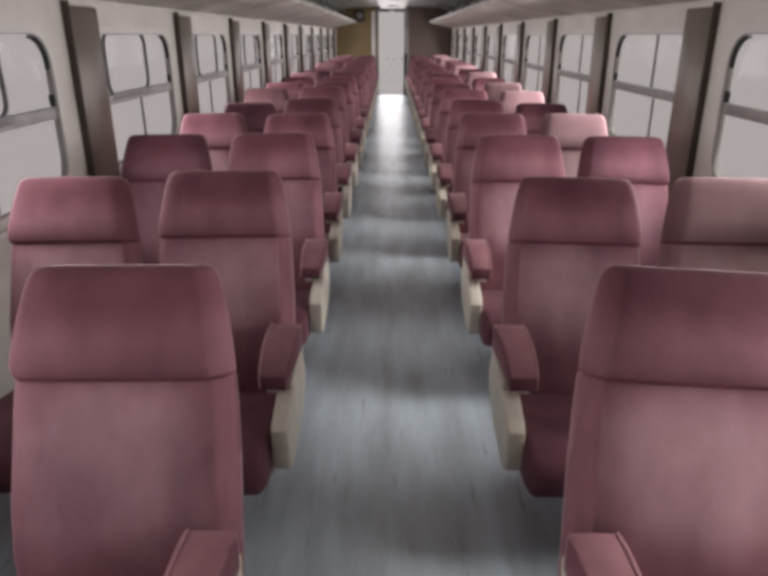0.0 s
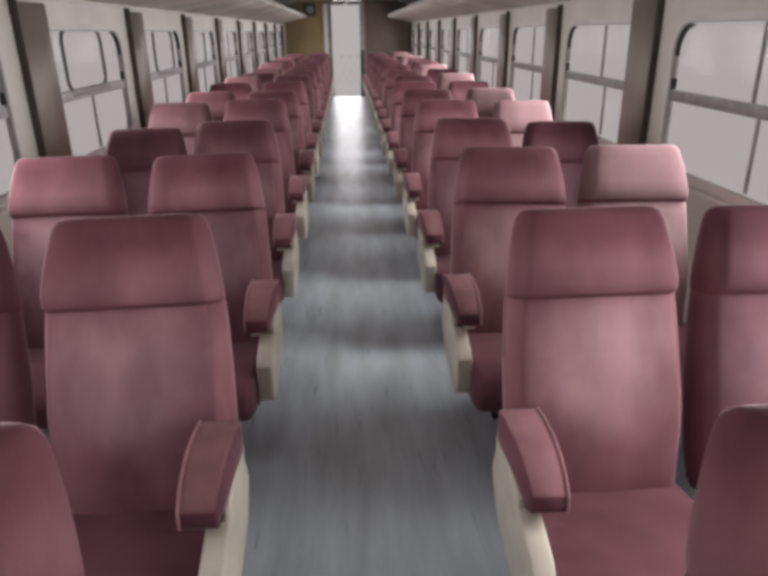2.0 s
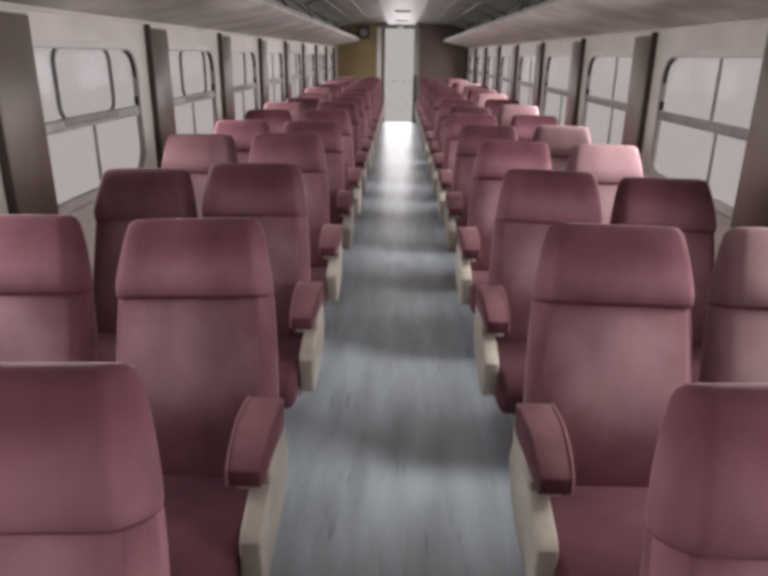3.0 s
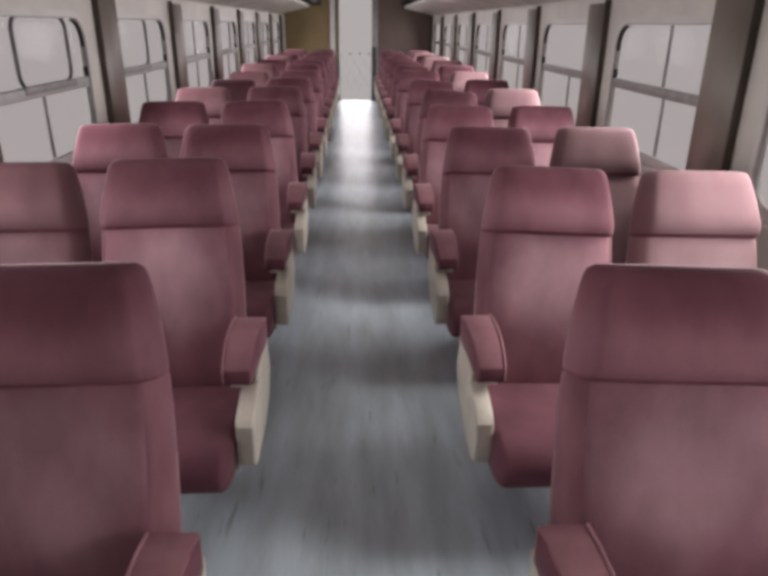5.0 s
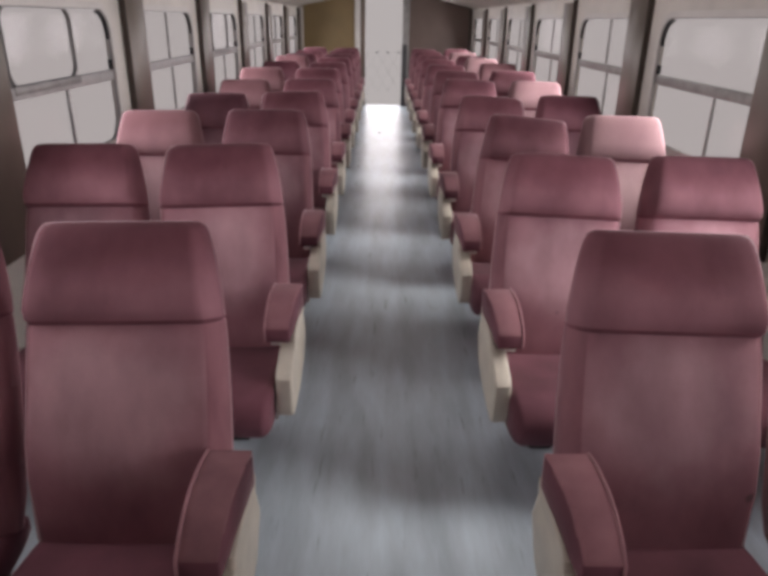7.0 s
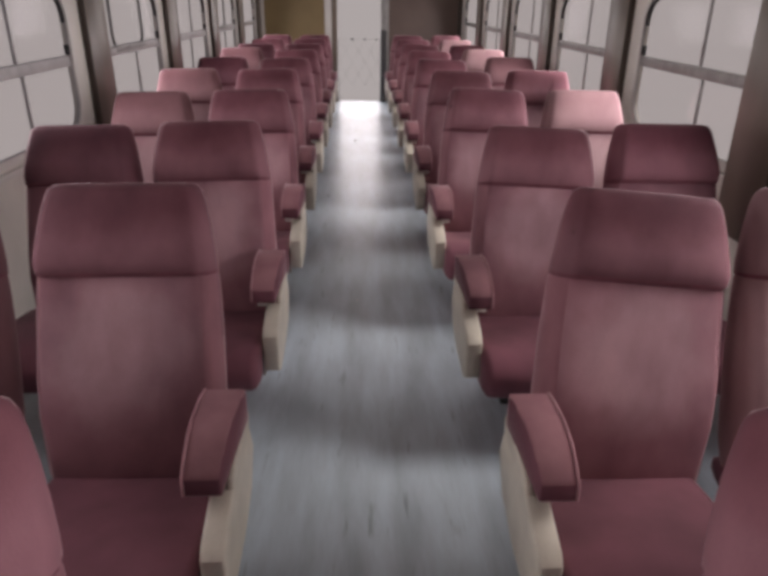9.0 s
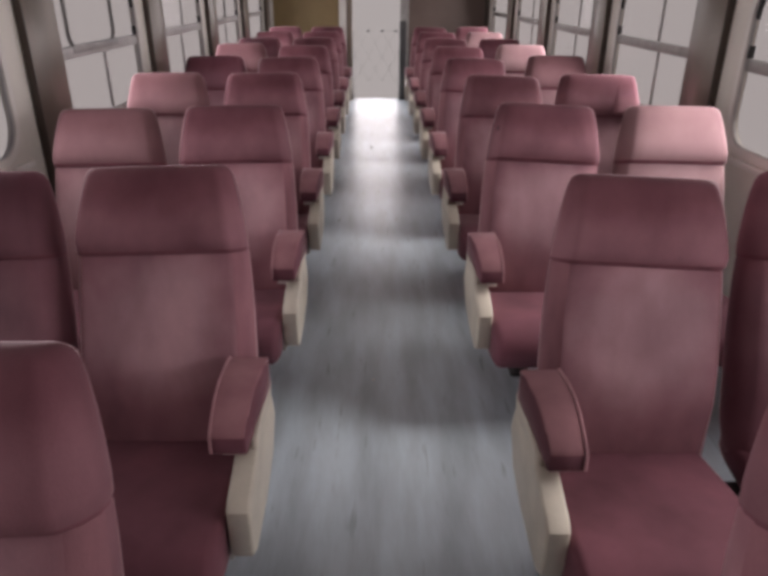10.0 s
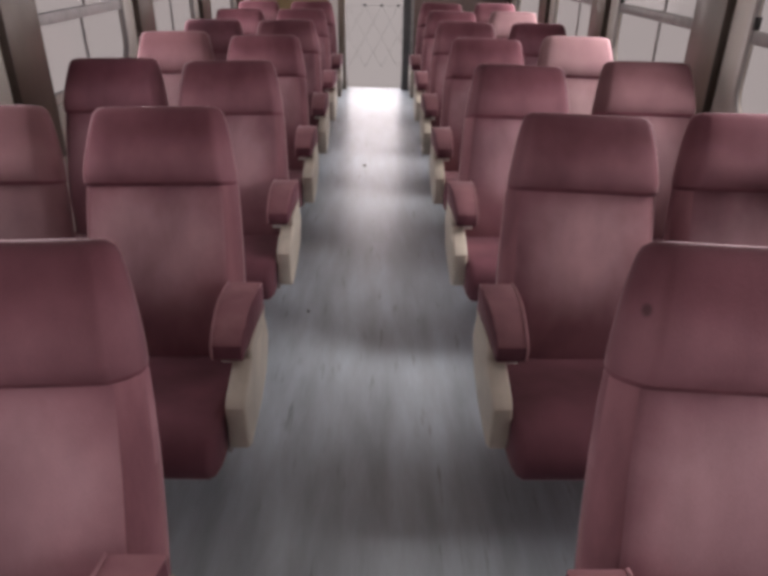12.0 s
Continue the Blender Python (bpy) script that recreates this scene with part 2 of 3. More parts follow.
# ---- mesh helpers ----
def finish(name, bm, mat, smooth=True):
    bmesh.ops.recalc_face_normals(bm, faces=bm.faces)
    me = bpy.data.meshes.new(name)
    bm.to_mesh(me)
    bm.free()
    me.materials.append(mat)
    if smooth:
        me.shade_smooth()
        me.set_sharp_from_angle(angle=radians(38))
    return new(name, me)


def part(name, bm, mat, parent, label="", smooth=True):
    ob = finish(name, bm, mat, smooth)
    ob.parent = parent
    if label:
        tagged(ob, label)
    return ob


def thing(name, label, category, group="", kind=""):
    return tagged(new(name), label, category, group, kind)


def structure(name, bm, mat, label, category, smooth=True):
    return tagged(finish(name, bm, mat, smooth), label, category, kind="structure")


def add_box(bm, x0, x1, y0, y1, z0, z1, bevel=0.0):
    r = bmesh.ops.create_cube(bm, size=1, matrix=Matrix.LocRotScale(((x0 + x1) / 2, (y0 + y1) / 2, (z0 + z1) / 2), None, (x1 - x0, y1 - y0, z1 - z0)))
    if bevel:
        edges = {e for v in r["verts"] for e in v.link_edges}
        bmesh.ops.bevel(bm, geom=list(edges), offset=bevel, segments=2, affect="EDGES", profile=0.5)
    return bm


def box(x0, x1, y0, y1, z0, z1, bevel=0.0):
    return add_box(bmesh.new(), x0, x1, y0, y1, z0, z1, bevel)


def loft(rings, bm=None, caps=True, closed=True):
    """A skin over rings of equally many points."""
    bm = bm or bmesh.new()
    vs = [[bm.verts.new(p) for p in ring] for ring in rings]
    n = len(rings[0])
    for a, b in zip(vs, vs[1:]):
        for i in range(n if closed else n - 1):
            j = (i + 1) % n
            bm.faces.new((a[i], a[j], b[j], b[i]))
    if caps:
        bm.faces.new(vs[0])
        bm.faces.new(vs[-1])
    return bm


def round_rect(hx, hy, r, steps=5):
    """Points of a rounded rectangle, counterclockwise."""
    r = min(r, hx * 0.98, hy * 0.98)
    out = []
    for cx, cy, a0 in ((hx - r, hy - r, 0), (-hx + r, hy - r, 90), (-hx + r, -hy + r, 180), (hx - r, -hy + r, 270)):
        for i in range(steps + 1):
            a = radians(a0 + 90 * i / steps)
            out.append((cx + r * math.cos(a), cy + r * math.sin(a)))
    return out


def smooth_profile(points, steps=3):
    """A closed Catmull-Rom curve through the points."""
    out, n = [], len(points)
    for i in range(n):
        p0, p1, p2, p3 = (Vector(points[(i + k) % n]) for k in (-1, 0, 1, 2))
        for s in range(steps):
            t = s / steps
            out.append(0.5 * ((2 * p1) + (p2 - p0) * t + (2 * p0 - 5 * p1 + 4 * p2 - p3) * t * t + (3 * p1 - p0 - 3 * p2 + p3) * t ** 3))
    return out


def extrude_profile(profile, x0, x1, r, steps=3):
    """A profile (y, z) drawn out along x, its two ends rounded by r."""
    pts = [Vector(p) for p in profile]
    c = sum(pts, Vector((0, 0))) / len(pts)
    size = min(max(p[0] for p in pts) - min(p[0] for p in pts), max(p[1] for p in pts) - min(p[1] for p in pts)) / 2
    rings = []
    for side in (0, 1):
        for i in range(steps + 1):
            a = radians(90 * (i if side == 0 else steps - i) / steps)
            inset = r * (1 - math.sin(a))
            x = x0 + r - r * math.cos(a) if side == 0 else x1 - r + r * math.cos(a)
            k = 1 - inset / size
            rings.append([(x, c[0] + (p[0] - c[0]) * k, c[1] + (p[1] - c[1]) * k) for p in pts])
    return loft(rings)


# ---- floor, walls, ceiling ----
structure("floor", box(-HALF - 0.1, HALF + 0.1, REAR - 0.1, END + 0.14, -0.08, 0.0), FLOOR, "worn streaked blue-grey vinyl floor of a railway coach", "floor", False)


def side_wall(name, s):
    """A side wall with a rounded opening for each window; far ends of the openings are listed in WINDOWS."""
    bm = bmesh.new()
    inner, outer = s * HALF, s * (HALF + 0.034)
    ends = [(f - WIN_LEN, f) for f in WINDOWS[s]]
    cuts = [REAR] + [(a[1] + b[0]) / 2 for a, b in zip(ends, ends[1:])] + [END]
    hy, hz = WIN_LEN / 2, (HEAD - SILL) / 2
    ring = round_rect(hy, hz, 0.16, 6)
    for (y0, y1), c0, c1 in zip(ends, cuts, cuts[1:]):
        cy = (y0 + y1) / 2
        for x in (inner, outer):
            for a, b, lo, hi in ((c0, c1, 0.0, SILL), (c0, c1, HEAD, 2.02), (c0, y0, SILL, HEAD), (y1, c1, SILL, HEAD)):
                bm.faces.new([bm.verts.new((x, y, z)) for y, z in ((a, lo), (b, lo), (b, hi), (a, hi))])
            for q, (sy, sz) in enumerate(((1, 1), (-1, 1), (-1, -1), (1, -1))):
                tip = bm.verts.new((x, cy + sy * hy, MID + sz * hz))
                arc = [bm.verts.new((x, cy + py, MID + pz)) for py, pz in ring[7 * q:7 * q + 7]]
                for i in range(6):
                    bm.faces.new((tip, arc[i], arc[i + 1]))
        a = [bm.verts.new((inner, cy + py, MID + pz)) for py, pz in ring]
        b = [bm.verts.new((outer, cy + py, MID + pz)) for py, pz in ring]
        for i in range(len(ring)):
            j = (i + 1) % len(ring)
            bm.faces.new((a[i], a[j], b[j], b[i]))
    bmesh.ops.remove_doubles(bm, verts=bm.verts, dist=1e-4)
    return structure(name, bm, WALL, "cream laminate coach side wall with rounded window openings", "wall", False)


side_wall("wall_west", -1)
side_wall("wall_east", 1)

# far bulkhead: two panels with a doorway between them, its head above
DOOR_L, DOOR_R, DOOR_TOP = -0.40, 0.32, 2.25
structure("wall_north_west", box(-HALF - 0.09, DOOR_L - 0.1, END, END + 0.08, 0, 2.75), OCHRE, "ochre laminate end bulkhead beside the doorway", "wall", False)
structure("wall_north_east", box(DOOR_R + 0.1, HALF + 0.09, END, END + 0.08, 0, 2.75), BROWN, "dark brown laminate end bulkhead beside the doorway", "wall", False)
structure("wall_north_head", box(DOOR_L - 0.1, DOOR_R + 0.1, END, END + 0.08, DOOR_TOP, 2.75), CEILING, "grey panel over the end doorway", "wall", False)
structure("wall_south", box(-HALF - 0.09, HALF + 0.09, REAR - 0.08, REAR, 0, 2.75), OCHRE, "ochre laminate bulkhead at the near end", "wall", False)


def ceiling():
    """A nearly flat ceiling of panels, rounded down to the walls, from side to side with low ribs along its joints."""
    bm = bmesh.new()
    prof = [(-HALF - 0.09, 2.02), (-1.5, 2.24), (-1.25, 2.325), (-0.6, 2.36), (-0.36, 2.368), (0.36, 2.368), (0.6, 2.36), (1.25, 2.325), (1.5, 2.24), (HALF + 0.09, 2.02)]
    top = [(x, z + 0.06) for x, z in reversed(prof)]
    loft([[(x, y, z) for x, z in prof + top] for y in (REAR - 0.08, END + 0.08)], bm)
    for x, z in ((-1.1, 2.333), (-0.75, 2.352), (0.75, 2.352), (1.1, 2.333)):
        add_box(bm, x - 0.012, x + 0.012, REAR, END - 0.002, z - 0.012, z + 0.01)
    return structure("ceiling", bm, CEILING, "grey flat coach ceiling with rounded sides and ribs along its joints", "ceiling")


ceiling()
structure("ceiling_duct", box(-0.34, 0.34, REAR + 0.01, END - 0.045, 2.305, 2.372, 0.012), WHITE, "off-white flat duct along the middle of the ceiling", "ceiling duct")


def vent(y):
    v = thing("ceiling_vent", "small dark slotted vent in the ceiling duct", "vent", "vents along the duct")
    v.location = (0, y, 2.305)
    part("vent_frame", box(-0.13, 0.13, -0.09, 0.09, -0.012, 0.0, 0.003), ALU, v)
    for i in range(4):
        part("slat", box(-0.11, 0.11, -0.07 + 0.04 * i, -0.05 + 0.04 * i, -0.018, -0.012), UMBER, v, smooth=False)
    return v


for i in range(5):
    vent(4.6 + 3.2 * i)

# a small dome lamp over the doorway, switched off
dome = thing("ceiling_light", "small unlit white dome lamp above the doorway", "ceiling light")
dome.location = (-0.03, END - 0.35, 2.305)
part("base", loft([[(r * math.cos(radians(a)), r * math.sin(radians(a)), z) for a in range(0, 360, 20)] for r, z in ((0.1, 0.0), (0.1, -0.02), (0.085, -0.024))]), ALU, dome)
part("shade", loft([[(r * math.cos(radians(a)), r * math.sin(radians(a)), z) for a in range(0, 360, 20)] for r, z in ((0.085, -0.022), (0.08, -0.045), (0.06, -0.07), (0.03, -0.082))]), WHITE, dome)

# a round dial on a dark square plate on the ochre bulkhead
dial = thing("wall_clock", "round pale dial in a dark square case on the bulkhead", "clock")
dial.location = (-0.93, END, 2.13)
part("case", box(-0.15, 0.15, -0.035, 0.0, -0.15, 0.15, 0.012), UMBER, dial)
disc = lambda r, y0, y1: loft([[(r * math.cos(radians(a)), y, r * math.sin(radians(a))) for a in range(0, 360, 15)] for y in (y0, y1)])
part("rim", disc(0.095, -0.035, -0.05), ALU, dial)
part("face", disc(0.08, -0.05, -0.054), CEILING, dial)
part("pointer", box(-0.005, 0.005, -0.058, -0.054, -0.01, 0.06), RUBBER, dial, smooth=False)

# door frame posts
door = tagged(new("door_1"), "open end doorway with painted metal posts, bright beyond", "doorway", kind="structure")
part("post", box(DOOR_L - 0.2, DOOR_L - 0.09, END - 0.03, END - 0.002, 0, DOOR_TOP, 0.006), WHITE, door)
part("post", box(DOOR_L - 0.09, DOOR_L, END - 0.02, END + 0.1, 0, DOOR_TOP, 0.004), PILLAR, door)
part("post", box(DOOR_R, DOOR_R + 0.09, END - 0.03, END + 0.1, 1.15, DOOR_TOP, 0.006), ALU, door)
part("post", box(DOOR_R - 0.004, DOOR_R + 0.09, END - 0.036, END + 0.1, 0, 1.15, 0.006), STEEL, door, "dark steel lower post")
part("post", box(DOOR_R + 0.09, DOOR_R + 0.13, END - 0.02, END - 0.002, 0, DOOR_TOP, 0.006), ALU, door)
part("lintel", box(DOOR_L - 0.1, DOOR_R + 0.1, END - 0.035, END + 0.0, DOOR_TOP - 0.02, DOOR_TOP + 0.07, 0.006), ALU, door)


# folding lattice gate drawn across the open end, waist high
def rod(a, b, r):
    (x0, y0, z0), (x1, y1, z1) = a, b
    d = Vector((x1 - x0, 0, z1 - z0)).normalized()
    side = Vector((d.z, 0, -d.x))
    ring = [(side * math.cos(radians(v)) + Vector((0, 1, 0)) * math.sin(radians(v))) * r for v in range(0, 360, 60)]
    return loft([[tuple(Vector(p) + q) for q in ring] for p in (a, b)])


gate = thing("folding_gate", "thin grey metal folding lattice gate across the open end doorway", "gate")
gate.location = (0, END + 0.125, 0)
GATE_L, GATE_R, GATE_LOW, GATE_TOP = DOOR_L + 0.012, DOOR_R - 0.012, 0.26, 1.0
SLOPE = 0.105 / 0.185
for x in (GATE_L, GATE_R):
    part("stile", rod((x, 0, 0.0), (x, 0, GATE_TOP), 0.004), SASH, gate)
part("top_rail", rod((GATE_L, 0, GATE_TOP), (GATE_R, 0, GATE_TOP), 0.0022), SASH, gate)
for lean in (-1, 1):
    for i in range(-3, 8):
        top = -0.16 + 0.21 * i
        zs = [GATE_TOP, GATE_LOW]
        for edge in (GATE_L, GATE_R):
            z = GATE_TOP - (edge - top) * lean / SLOPE
            if GATE_LOW < z < GATE_TOP:
                inner = GATE_L < top < GATE_R
                zs[1 if inner else 0] = z
        x0, x1 = (top + lean * SLOPE * (GATE_TOP - z) for z in zs)
        if zs[0] - zs[1] > 0.08 and GATE_L - 0.001 < min(x0, x1) and max(x0, x1) < GATE_R + 0.001:
            part("lattice_bar", rod((x0, lean * 0.003, zs[0]), (x1, lean * 0.003, zs[1]), 0.0024), SASH, gate)
for x in (-0.16, 0.05, 0.26):
    part("pivot", box(x - 0.022, x + 0.022, -0.006, 0.006, GATE_TOP - 0.008, GATE_TOP + 0.012, 0.003), STEEL, gate)


for s in (-1, 1):
    structure("trim_corner", box(*sorted((s * (HALF - 0.07), s * HALF)), END - 0.05, END, 0.0, 1.8, 0.008), WHITE if s < 0 else UMBER, "upright corner trim where wall and bulkhead meet", "trim")

# ---- windows ----
def ring_frame(hy, hz, r, width, x0, x1, steps=6):
    """A rounded frame standing in the y-z plane between x0 and x1."""
    out, inn = round_rect(hy, hz, r, steps), round_rect(hy - width, hz - width, max(0.01, r - width), steps)
    rings = [[(x, y, z) for y, z in pts] for x, pts in ((x0, out), (x1, out), (x1, inn), (x0, inn), (x0, out))]
    bm = loft(rings, caps=False)
    bmesh.ops.remove_doubles(bm, verts=bm.verts, dist=1e-5)
    return bm


def window(name, s, far, shift_near, shift_up, shift_low):
    """A two-sash coach window; s is the side, far its far end; the shifts place the uprights of the sliding upper sash and of the lower one."""
    w = tagged(new(name), "double-sash coach window with aluminium frame and white glare", "window", kind="structure")
    w.location = (s * HALF, far - WIN_LEN / 2, MID)
    hy, hz = WIN_LEN / 2, (HEAD - SILL) / 2
    part("window_frame", ring_frame(hy + 0.02, hz + 0.02, 0.18, 0.034, -s * 0.01, s * 0.012), WHITE, w)
    part("inner_frame", ring_frame(hy - 0.014, hz - 0.014, 0.146, 0.006, -s * 0.002, s * 0.01), SASH, w)
    part("mid_rail", box(*sorted((s * 0.0, s * 0.035)), -hy + 0.026, hy - 0.026, -0.028, 0.026, 0.006), ALU if s > 0 else SASH, w)
    if shift_near is not None:
        sash = part("upper_sash", ring_frame((shift_up - shift_near) / 2, 0.168, 0.07, 0.008, s * 0.006, s * 0.026), ALU, w, "sliding upper sash with grey metal rim")
        sash.location = (0, (shift_up + shift_near) / 2, 0.19)
        part("sash_rail", box(*sorted((-s * 0.004, s * 0.03)), shift_near, shift_up, -0.008, 0.03, 0.004), ALU, w)
    elif shift_up is not None:
        part("sash_bar", box(*sorted((s * 0.012, s * 0.028)), shift_up - 0.007, shift_up + 0.007, 0.028, hz - 0.022, 0.002), SASH, w)
    if shift_low is not None:
        part("sash_bar", box(*sorted((s * 0.014, s * 0.03)), shift_low - 0.006, shift_low + 0.006, -hz + 0.022, -0.03, 0.002), SASH, w)
    # black rubber seal round the far upper corner, with a short piece over the rail
    arc = []
    for i in range(9):
        a = radians(-8 + 100 * i / 8)
        arc.append((hy - 0.16 + 0.125 * math.cos(a), hz - 0.16 + 0.125 * math.sin(a)))
    bm = bmesh.new()
    loft([[(-s * 0.004, y - 0.004, z), (s * 0.014, y - 0.004, z), (s * 0.014, y + 0.012, z + 0.009), (-s * 0.004, y + 0.012, z + 0.009)] for y, z in arc], bm)
    part("seal", bm, RUBBER, w, "black rubber corner seal")
    part("latch", box(*sorted((-s * 0.006, s * 0.02)), hy - 0.045, hy - 0.025, 0.03, 0.085, 0.004), RUBBER, w, "dark latch")
    for pane, z0, z1 in (("pane", -hz + 0.004, -0.02), ("pane", 0.02, hz - 0.004)):
        g = part(pane, box(*sorted((s * 0.02, s * 0.025)), -hy + 0.004, hy - 0.004, z0, z1), GLASS, w, smooth=False)
        g.visible_shadow = False
    part("window_sill", box(*sorted((-s * 0.03, s * 0.02)), -hy - 0.05, hy + 0.05, -hz - 0.06, -hz - 0.032, 0.006), WHITE, w)
    return w


# near and far upright of the upper sash and upright of the lower one, by side and window
BARS = {(-1, 2): (-0.4, 0.26, 0.05), (-1, 3): (-0.43, 0.23, 0.07), (-1, 4): (-0.32, 0.32, 0.04), (-1, 5): (-0.18, 0.45, 0.06), (-1, 6): (-0.48, 0.19, 0.06), (-1, 7): (None, 0.06, 0.1), (-1, 8): (-0.36, 0.29, 0.11),
        (-1, 9): (None, 0.12, 0.05), (-1, 10): (-0.5, 0.05, 0.05), (1, 3): (None, -0.07, -0.13), (1, 4): (None, -0.06, -0.14), (1, 5): (None, -0.06, -0.09), (1, 6): (None, None, -0.12),
        (1, 7): (None, -0.06, -0.11), (1, 8): (None, -0.035, -0.06), (1, 9): (None, -0.07, -0.03), (1, 10): (None, -0.06, -0.08)}
count = 0
for s in (-1, 1):
    for n, f in enumerate(WINDOWS[s]):
        count += 1
        window("window_%d" % count, s, f, *BARS.get((s, n), (None, None, None)))


# pillar panels between the windows
def pillar(s, y0):
    p = thing("pillar_panel", "brown metallic laminate pillar panel between two windows", "pillar", "pillars between windows", "structure")
    p.location = (s * HALF, y0, 0)
    a, b = sorted((-s * 0.036, s * 0.0))
    part("facing", box(a, b, 0, 0.33, 0.62, 1.76, 0.012), PILLAR, p)
    part("edge_strip", box(a - 0.004 * (s > 0), b + 0.004 * (s < 0), -0.014, 0.0, 0.62, 1.78, 0.004), UMBER, p, "dark edge strip")
    return p


for s in (-1, 1):
    for f in WINDOWS[s]:
        if f + 0.53 < END - 0.1:
            pillar(s, f + (0.2 if s < 0 else 0.19))


# luggage racks
def rack(s):
    r = thing("luggage_rack", "cream solid luggage rack running along the side wall above the windows", "luggage rack", "luggage racks")
    r.location = (s * HALF, 0, 0)
    prof = [(0, 1.80), (-0.10, 1.83), (-0.35, 1.88), (-0.60, 1.935), (-0.63, 1.95), (-0.63, 1.975), (-0.60, 1.965), (-0.35, 1.91), (-0.1, 1.86), (0, 1.84)]
    part("shelf", loft([[(s * x, y, z) for x, z in prof] for y in (REAR, END - 0.02)]), RACK, r)
    rim = [(-0.62 + 0.016 * math.cos(radians(a)), 1.99 + 0.016 * math.sin(radians(a))) for a in range(0, 360, 45)]
    part("edge_rail", loft([[(s * x, y, z) for x, z in rim] for y in (REAR, END - 0.02)]), ALU, r)
    part("cove_trim", box(*sorted((-s * 0.012, 0)), REAR, END - 0.06, 1.778, 1.80, 0.004), WALL, r)
    for y in [f + 0.36 for f in WINDOWS[s] if f + 0.36 < END - 0.9] + [END - 0.62, END - 0.42, END - 0.22]:
        bar = [(0.011 * math.cos(radians(a)), 0.011 * math.sin(radians(a))) for a in range(0, 360, 60)]
        part("stay", loft([[(s * (x + bx), y + by, z) for bx, by in bar] for x, z in ((-0.62, 1.985), (-0.56, 2.07), (-0.36, 2.2), (-0.3, 2.25))]), STEEL, r)
    return r


rack(-1)
rack(1)


# ---- seats ----
SEAT_PITCH, FIRST_ROW = 1.068, 2.40
LEAN_BACK = 17.5


def cushion_ring(hw, front, back, height):
    """A ring round a boxed cushion: a faintly domed front panel, slanting side bands, a flat rear."""
    half = [(0.0, front - 0.006), (0.3 * hw, front - 0.0055), (0.6 * hw, front - 0.003), (0.8 * hw, front), (0.855 * hw, front + 0.005), (0.88 * hw, front + 0.012),
            (0.95 * hw, front + 0.5 * (back - front) * 0.55), (hw, front + 0.5 * (back - front)), (hw, back - 0.25 * (back - front)), (0.96 * hw, back - 0.006), (0.85 * hw, back)]
    return [(x, y, height) for x, y in half] + [(-x, y, height) for x, y in reversed(half[1:])]


def make_backrest(parent, x, wide=1.0):
    """A backrest with its headrest cushion, hinged at the rear of the seat cushion."""
    spec = [(-0.05, 0.238, 0.03, 0.10), (-0.02, 0.25, 0.01, 0.12), (0.06, 0.256, 0.0, 0.13), (0.15, 0.258, -0.022, 0.13), (0.25, 0.258, -0.026, 0.13), (0.36, 0.256, -0.014, 0.13),
            (0.47, 0.252, -0.006, 0.126), (0.535, 0.248, 0.0, 0.122), (0.556, 0.238, 0.016, 0.118)]
    b = part("backrest", loft([cushion_ring(hw * wide, f, r, h) for h, hw, f, r in spec]), VELVET_BACK, parent)
    b.location = (x, -0.245, 0.385)
    spec = [(0.534, 0.236, 0.02, 0.11), (0.538, 0.243, -0.004, 0.12), (0.55, 0.247, -0.022, 0.125), (0.58, 0.2455, -0.036, 0.125), (0.628, 0.239, -0.03, 0.125), (0.686, 0.23, -0.016, 0.122),
            (0.734, 0.22, -0.002, 0.118), (0.762, 0.213, 0.008, 0.114), (0.778, 0.206, 0.02, 0.106), (0.788, 0.192, 0.036, 0.092), (0.79, 0.172, 0.05, 0.08)]
    head = part("headrest", loft([cushion_ring(hw * wide, f, r, h) for h, hw, f, r in spec]), VELVET_HEAD, b)
    head.data.materials.append(SEAM)          # the seam under the headrest
    b.data.materials.append(LIT_BAND)             # lighter side bands, window light put into their colour
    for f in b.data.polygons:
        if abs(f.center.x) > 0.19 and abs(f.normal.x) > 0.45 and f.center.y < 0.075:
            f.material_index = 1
    for f in head.data.polygons:
        if f.center.z < 0.549:
            f.material_index = 1
    return b


def cord(points, r, bm):
    """A thin round cord along points in a plane of constant x."""
    rings = []
    for i, (x, y, z) in enumerate(points):
        p, q = Vector(points[max(0, i - 1)]), Vector(points[min(len(points) - 1, i + 1)])
        d = (q - p).normalized()
        n = Vector((0, -d.z, d.y))
        rings.append([tuple(Vector((x, y, z)) + n * r * math.cos(radians(a)) + Vector((r * math.sin(radians(a)), 0, 0))) for a in range(0, 360, 60)])
    return loft(rings, bm)


